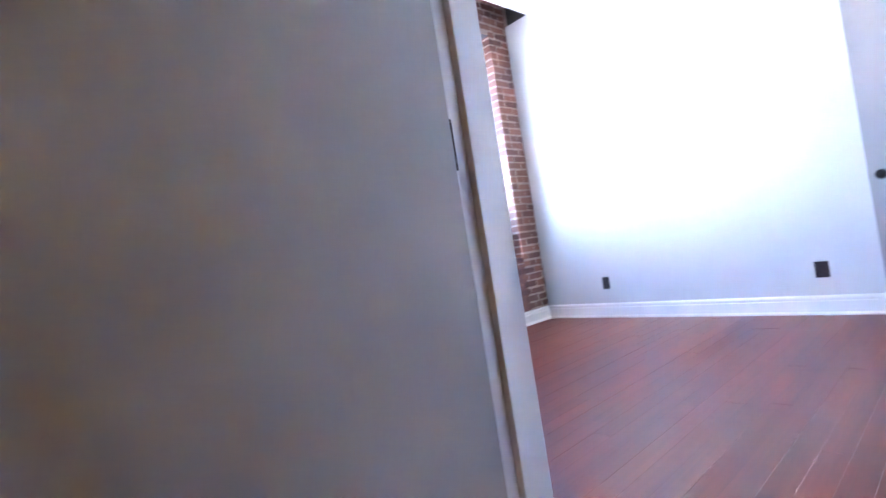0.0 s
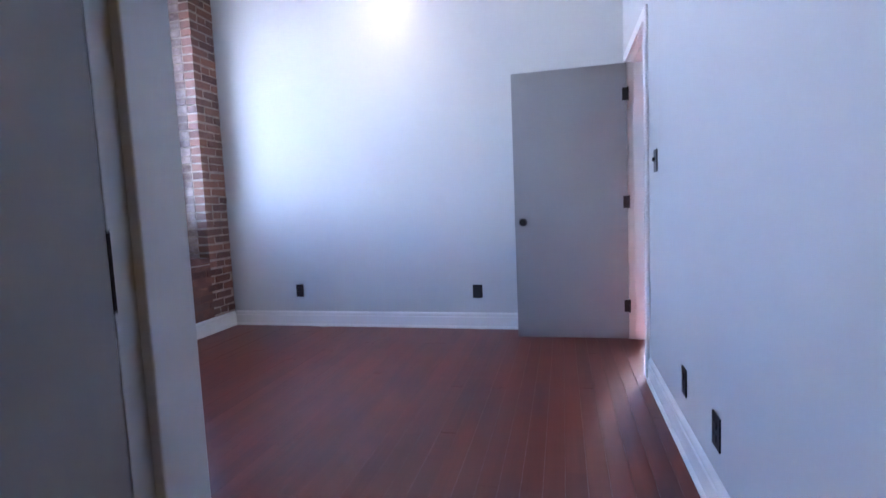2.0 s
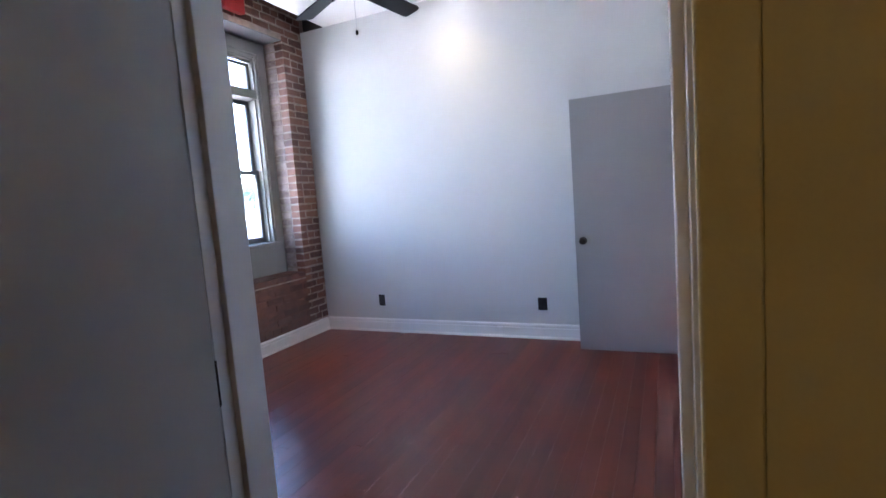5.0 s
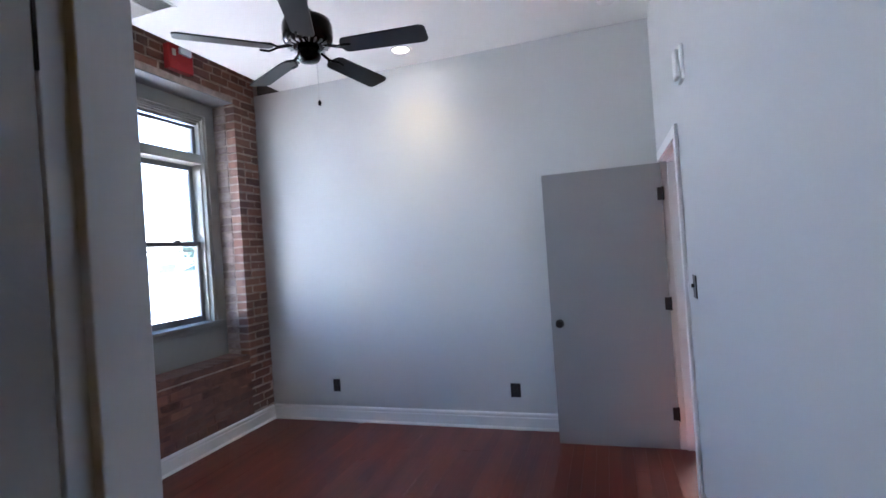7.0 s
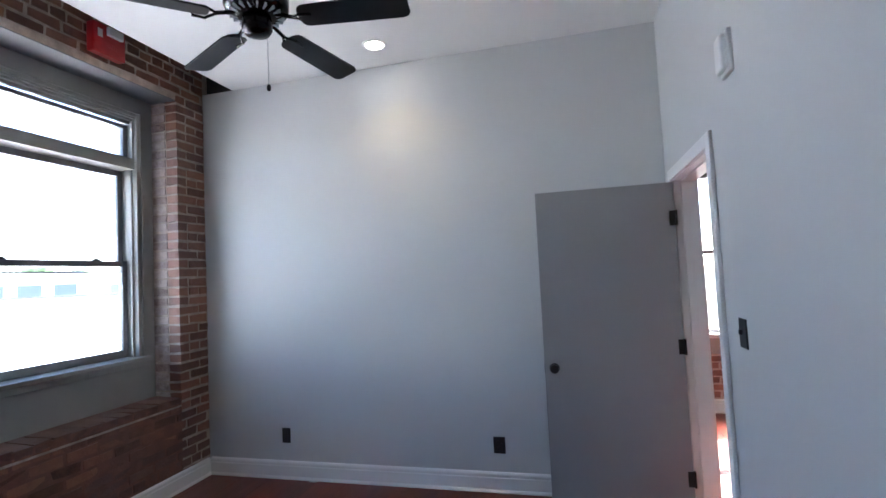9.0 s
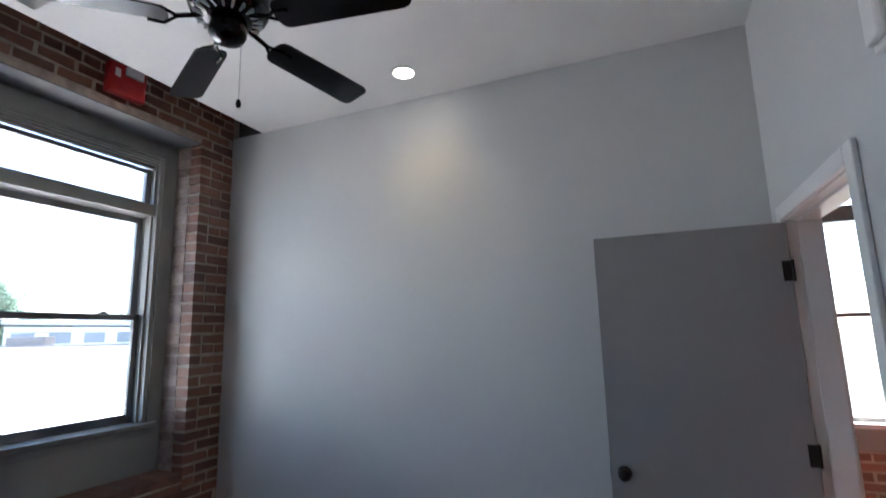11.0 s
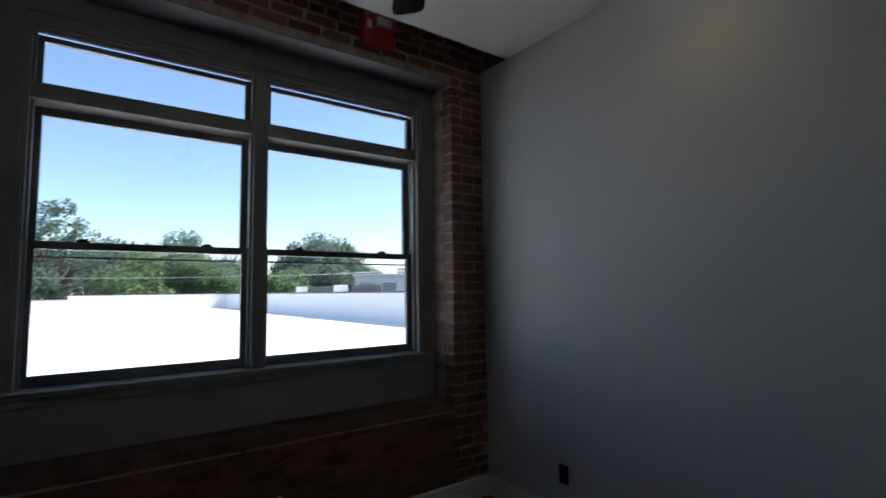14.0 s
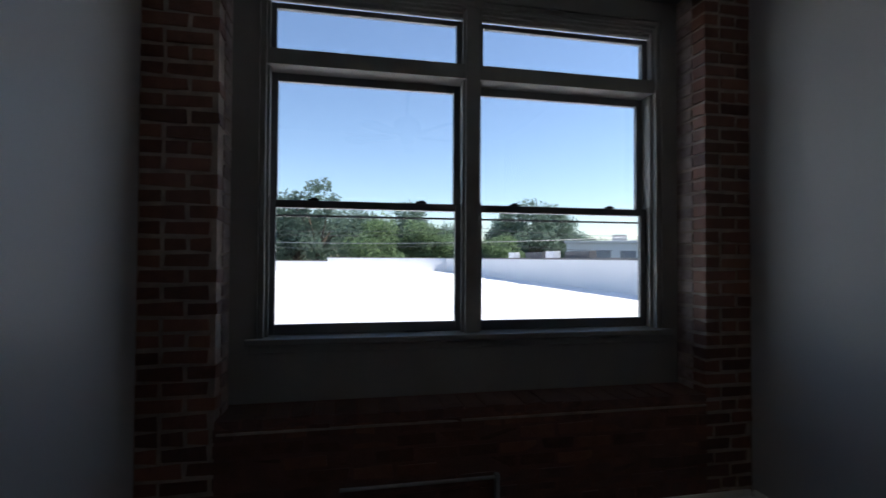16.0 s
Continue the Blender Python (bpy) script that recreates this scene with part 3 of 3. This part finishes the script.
def warehouse(at, size, rz, label):
    h = thing("warehouse", at, label, "building")
    h.rotation_euler = (0, 0, radians(rz))
    x, y, z = size
    part("wall", boxes((-x / 2, x / 2, -y / 2, y / 2, 0, z)), METALWALL, h)
    part("roof", boxes((-x / 2 - 0.3, x / 2 + 0.3, -y / 2 - 0.3, y / 2 + 0.3, z, z + 0.35), bevel=0.05), METALWALL, h)
    for k in range(5):
        w = part("window", boxes((-x / 2 + x * (k + 0.5) / 5 - 1, -x / 2 + x * (k + 0.5) / 5 + 1, -y / 2 - 0.06, -y / 2 - 0.01, z - 2.2, z - 1.0)), DARKGLASS, h)
    part("roof_unit", boxes((-2, 0, -1, 1, z + 0.35, z + 1.4), bevel=0.05), STEEL, h)
    return h


warehouse((-62, 38, -4), (16, 12, 7.6), 60, "low white metal-sided building beyond the roof")
warehouse((-48, 62, -4), (34, 14, 7.4), 40, "long pale metal-sided building beyond the roof")
warehouse((-14, 70, -4), (44, 14, 8.6), 5, "long white building across the yard")
warehouse((-30, 44, -4), (10, 8, 6.6), 20, "small pale shed beyond the roof")


def tree(at, height, spread, seed, leaf, label, open_crown=False):
    rnd = random.Random(seed)
    t = thing("tree", at, label, "tree", "trees beyond the roof")
    bm = bmesh.new()
    def limb(a, b, r0, r1, n=7):
        turn = (b - a).to_track_quat("Z", "Y").to_matrix()
        ra, rb = [[bm.verts.new(p + turn @ Vector((r * math.cos(2 * math.pi * k / n), r * math.sin(2 * math.pi * k / n), 0))) for k in range(n)] for p, r in ((a, r0), (b, r1))]
        for k in range(n):
            bm.faces.new((ra[k], ra[(k + 1) % n], rb[(k + 1) % n], rb[k]))
    fork = Vector((rnd.uniform(-0.4, 0.4), rnd.uniform(-0.4, 0.4), height * 0.38))
    limb(Vector((0, 0, 0)), fork, height * 0.028, height * 0.018)
    tips = []
    for k in range(9):
        a = 2 * math.pi * k / 9 + rnd.uniform(-0.3, 0.3)
        r = spread * rnd.uniform(0.35, 0.95)
        p = Vector((r * math.cos(a), r * math.sin(a), height * rnd.uniform(0.45, 0.98) - r * 0.15))
        mid = fork.lerp(p, 0.5) + Vector((0, 0, height * 0.05))
        limb(fork, mid, height * 0.012, height * 0.007)
        limb(mid, p, height * 0.007, height * 0.002)
        tips += [p, mid.lerp(p, 0.5)]
    tips += [Vector((rnd.uniform(-0.3, 0.3) * spread, rnd.uniform(-0.3, 0.3) * spread, height * rnd.uniform(0.6, 0.97))) for _ in range(6)]
    part("trunk", bm, BARK, t)
    verts, faces = [], []
    for c in tips:
        size = spread * rnd.uniform(0.26, 0.46) * (0.62 if open_crown else 1)
        for _ in range(170 if open_crown else 330):
            d = Vector((rnd.gauss(0, 1), rnd.gauss(0, 1), rnd.gauss(0, 0.75)))
            d = d.normalized() * size * rnd.random() ** 0.4
            s = rnd.uniform(0.10, 0.26) * (0.6 + spread / 12)
            u = Vector((rnd.gauss(0, 1), rnd.gauss(0, 1), rnd.gauss(0, 0.6))).normalized()
            v = u.orthogonal().normalized()
            p, i = c + d, len(verts)
            verts += [p - u * s, p - v * s * 0.7, p + u * s, p + v * s * 0.7 + Vector((0, 0, -0.3 * s))]
            faces.append((i, i + 1, i + 2, i + 3))
    me = bpy.data.meshes.new("crown")
    me.from_pydata([tuple(v) for v in verts], [], faces)
    me.materials.append(leaf)
    ob = new("crown", me)
    ob.parent = t
    return t


TREES = [(-74, -14, 13.5, 6.5, 1), (-70, -6.0, 16.4, 5.5, 2), (-72, -8.5, 13.0, 5.5, 1), (-77, -1.5, 13.6, 6.5, 1), (-66, 2.5, 11.6, 4.6, 0), (-68, 7.5, 11.2, 4.8, 0), (-86, 9, 14.6, 6.5, 1),
         (-66, 10.5, 9.6, 3.6, 0), (-100, 20, 12.5, 6.0, 1), (-90, 14, 10.5, 5.0, 1), (-80, 25.0, 13.4, 5.2, 1), (-76, 29.5, 14.4, 5.0, 1), (-79, 34, 14.0, 5.0, 1), (-86, 39, 11.8, 4.8, 1), (-70, 22, 9.0, 4.0, 0),
         (-72, 52, 10.4, 4.4, 0), (-46, 48, 11.0, 3.8, 1), (-31, 35.5, 9.6, 2.6, 0), (-74, -21, 14, 6.5, 0), (-78, -30, 14, 6.5, 1), (-60, 78, 12, 5, 1),
         (-112, -12, 13, 7, 1), (-115, 0, 12.5, 7, 0), (-112, 12, 11.5, 7, 1), (-118, 27, 11, 7, 1), (-112, 40, 12, 7, 0), (-104, 52, 11, 6, 1), (-96, 62, 10, 6, 1)]
for i, (x, y, h, s, k) in enumerate(TREES):
    tree((x, y, -4), h, s, i + 5, LEAF_DARK if k else LEAF, "tall open-crowned green tree" if k == 2 else ("dark green leafy tree" if k else "lighter green leafy tree"), k == 2)


def utility_pole(at):
    p = thing("utility_pole", at, "wooden utility pole with crossarm", "utility pole", "poles along the street")
    part("post", lathe([(0.14, 0), (0.10, 10.2)], 10), BARK, p)
    part("crossarm", boxes((-0.05, 0.05, -1.2, 1.2, 9.4, 9.55)), BARK, p)


for y in (-26, 14, 54):
    utility_pole((-58, y, -4))
for z, dx in ((4.9, -0.5), (5.35, 0.0), (3.4, 0.2)):
    bm = bmesh.new()
    for a, b in ((-26, 14), (14, 54)):
        for k in range(8):
            f0, f1 = k / 8, (k + 1) / 8
            sag = lambda f: z - 3.2 * f * (1 - f)
            rod(bm, (-58 + dx, a + (b - a) * f0, sag(f0)), (-58 + dx, a + (b - a) * f1, sag(f1)), 0.03, 5)
    tagged(part("power_line", bm, COPING), "sagging black overhead power line", "cable", "overhead lines")

for a, b in (((-58, -26, 3.7), (-58, 14, 3.5)), ((-58, 14, 3.5), (-58, 54, 6.1))):
    bm = bmesh.new()
    p, q = Vector(a), Vector(b)
    for k in range(8):
        low = lambda f: p.lerp(q, f) - Vector((0, 0, 1.6 * f * (1 - f)))
        rod(bm, low(k / 8), low((k + 1) / 8), 0.045, 6)
    tagged(part("service_cable", bm, STEEL), "pale sagging service cable beyond the roof", "cable", "overhead lines")

# ---- bricks ----
def brick_mesh(seed):
    rnd = random.Random(seed)
    bm = boxes((-0.10, 0, -0.5, 0.5, -0.5, 0.5))
    for v in bm.verts:
        v.co.x += rnd.uniform(-0.003, 0.002) if v.co.x > -0.05 else 0
        v.co.y += rnd.uniform(-0.03, 0.03)
        v.co.z += rnd.uniform(-0.09, 0.09)
    front = [e for e in bm.edges if all(v.co.x > -0.05 for v in e.verts)]
    bmesh.ops.bevel(bm, geom=front, offset=0.028, segments=1, affect="EDGES")
    bmesh.ops.recalc_face_normals(bm, faces=bm.faces)
    return bm


brick_sets = {m.name: [mesh_of("brick", brick_mesh(s), m) for s in range(6)] for m in (BRICK, BRICK_SMEAR, BRICK_PALE)}
rnd = random.Random(4)
COURSE, JOINT = 0.0735, 0.0125


def lay(parent, me, x, y0, y1, z0, z1, turn=0):
    b = new("brick", me)
    b.parent = parent
    b.scale = (1, y1 - y0, z1 - z0)
    b.location = (x + rnd.uniform(-0.003, 0.003), (y0 + y1) / 2, (z0 + z1) / 2)
    b.rotation_euler = (rnd.uniform(-0.014, 0.014), 0, turn + rnd.uniform(-0.008, 0.008))
    return b


high_verts, high_faces = [], []


def lay_high(me, y0, y1, z0, z1):
    """A brick of the topmost courses, joined with its neighbours."""
    base, dx = len(high_verts), rnd.uniform(-0.003, 0.003)
    for v in me.vertices:
        high_verts.append((v.co.x + dx, (y0 + y1) / 2 + v.co.y * (y1 - y0), (z0 + z1) / 2 + v.co.z * (z1 - z0)))
    high_faces.extend(tuple(base + k for k in p.vertices) for p in me.polygons)


def course(parent, a, b, z, offset, header, sets):
    unit = 0.108 if header else 0.213
    y = a - offset * unit
    while y < b - 0.02:
        y0, y1 = max(y, a), min(y + unit - JOINT, b)
        if y1 - y0 > 0.03:
            if z > 3.12:
                lay_high(rnd.choice(sets), y0, y1, z, z + COURSE - JOINT)
            else:
                lay(parent, rnd.choice(sets), 0, y0, y1, z, z + COURSE - JOINT)
        y += unit


n = int(TOP / COURSE)
for i in range(n):
    z = 0.006 + i * COURSE
    head, off = i % 6 == 2, (0.5 if i % 2 else 0.0)
    sets = brick_sets[BRICK_SMEAR.name if z < 0.33 else BRICK.name]
    if z + COURSE < OPEN[2] + 0.01 or z > OPEN[3] - 0.01:
        course(wall_brick, -3.22, 0, z, off, head, sets)
    else:
        course(wall_brick, -3.22, OPEN[0], z, off, head, sets)
        course(wall_brick, OPEN[1], 0.0, z, off, head, sets)
        for y0, y1 in ((OPEN[0] - 0.10, OPEN[0]), (OPEN[1], OPEN[1] + 0.10)):
            b = lay(wall_brick, rnd.choice(brick_sets[BRICK_PALE.name]), -0.112, y0, y1, z, z + COURSE - JOINT)
            b.scale.x = 1.26
me = bpy.data.meshes.new("upper_bricks")
me.from_pydata(high_verts, [], high_faces)
me.materials.append(BRICK_HIGH)
ob = tagged(new("upper_bricks", me), "red bricks of the topmost courses", kind="stuff")
ob.parent = wall_brick
for k in range(24):
    y = OPEN[0] + 0.004 + k * 0.1075
    b = lay(wall_brick, rnd.choice(brick_sets[BRICK_SMEAR.name]), -0.001, y, min(y + 0.096, OPEN[1]), OPEN[2] - 0.060, OPEN[2] - 0.002)
    b.scale.x = 2.35
part("mortar_bed", boxes((-0.03, 0.0035, OPEN[0], OPEN[1], OPEN[2] - 0.076, OPEN[2] - 0.062), bevel=0.003), MORTAR, wall_brick, "pale mortar bed under the header course")

other = bpy.data.objects["wall_other_room"]
for i in range(11):
    z, y = 0.006 + i * COURSE, W + 0.14 - (0.1 if i % 2 else 0)
    if z + COURSE > 0.74:
        break
    while y < 5.6:
        b = lay(other, rnd.choice(brick_sets[BRICK.name]), 0, 0, 0.2, z, z + COURSE - JOINT, -math.pi / 2)
        b.location = (y + 0.1, 2.133, z + 0.03)
        y += 0.213

# ---- floorboards ----
floor = structure("floor", boxes((0.0, W, -3.69, 0.0, -0.0205, -0.019)), SUB, "glossy red-brown stained wood floor", "floor")
board_meshes = []
for s in range(5):
    bm = boxes((-0.5, 0.5, -0.5, 0.5, -0.018, 0.0))
    top_edges = [e for e in bm.edges if all(v.co.z > -0.001 for v in e.verts) and abs(e.verts[0].co.x - e.verts[1].co.x) < 0.01]
    bmesh.ops.bevel(bm, geom=top_edges, offset=0.002, segments=1, affect="EDGES")
    board_meshes.append(mesh_of("floorboard", bm, PLANK))
BW = 0.0822
for i in range(44):
    x, y = i * BW, -3.69 - rnd.uniform(0, 1.3)
    while y < 0:
        ln = rnd.uniform(1.1, 2.2)
        y0, y1 = max(y, -3.69), min(y + ln, 0.0)
        if y1 - y0 > 0.05:
            b = new("floorboard", rnd.choice(board_meshes))
            b.parent = floor
            b.location, b.scale = (x + BW / 2, (y0 + y1) / 2, rnd.uniform(-0.0006, 0.0006)), (BW - 0.0005, y1 - y0 - 0.0006, 1)
        y += ln
bm = bmesh.new()
for i in range(33):
    box(bm, 2.0 + i * BW, 2.0 + (i + 1) * BW - 0.0012, -6.1, -3.692, -0.018, 0)
for i in range(43):
    x = W + 0.0012 + i * BW
    box(bm, x, x + BW - 0.0012, -3.7, 2.13, -0.018, 0)
tagged(part("joined_floorboards", bm, PLANK_FAR, floor), "red-brown floorboards of hall and adjoining room", kind="stuff")
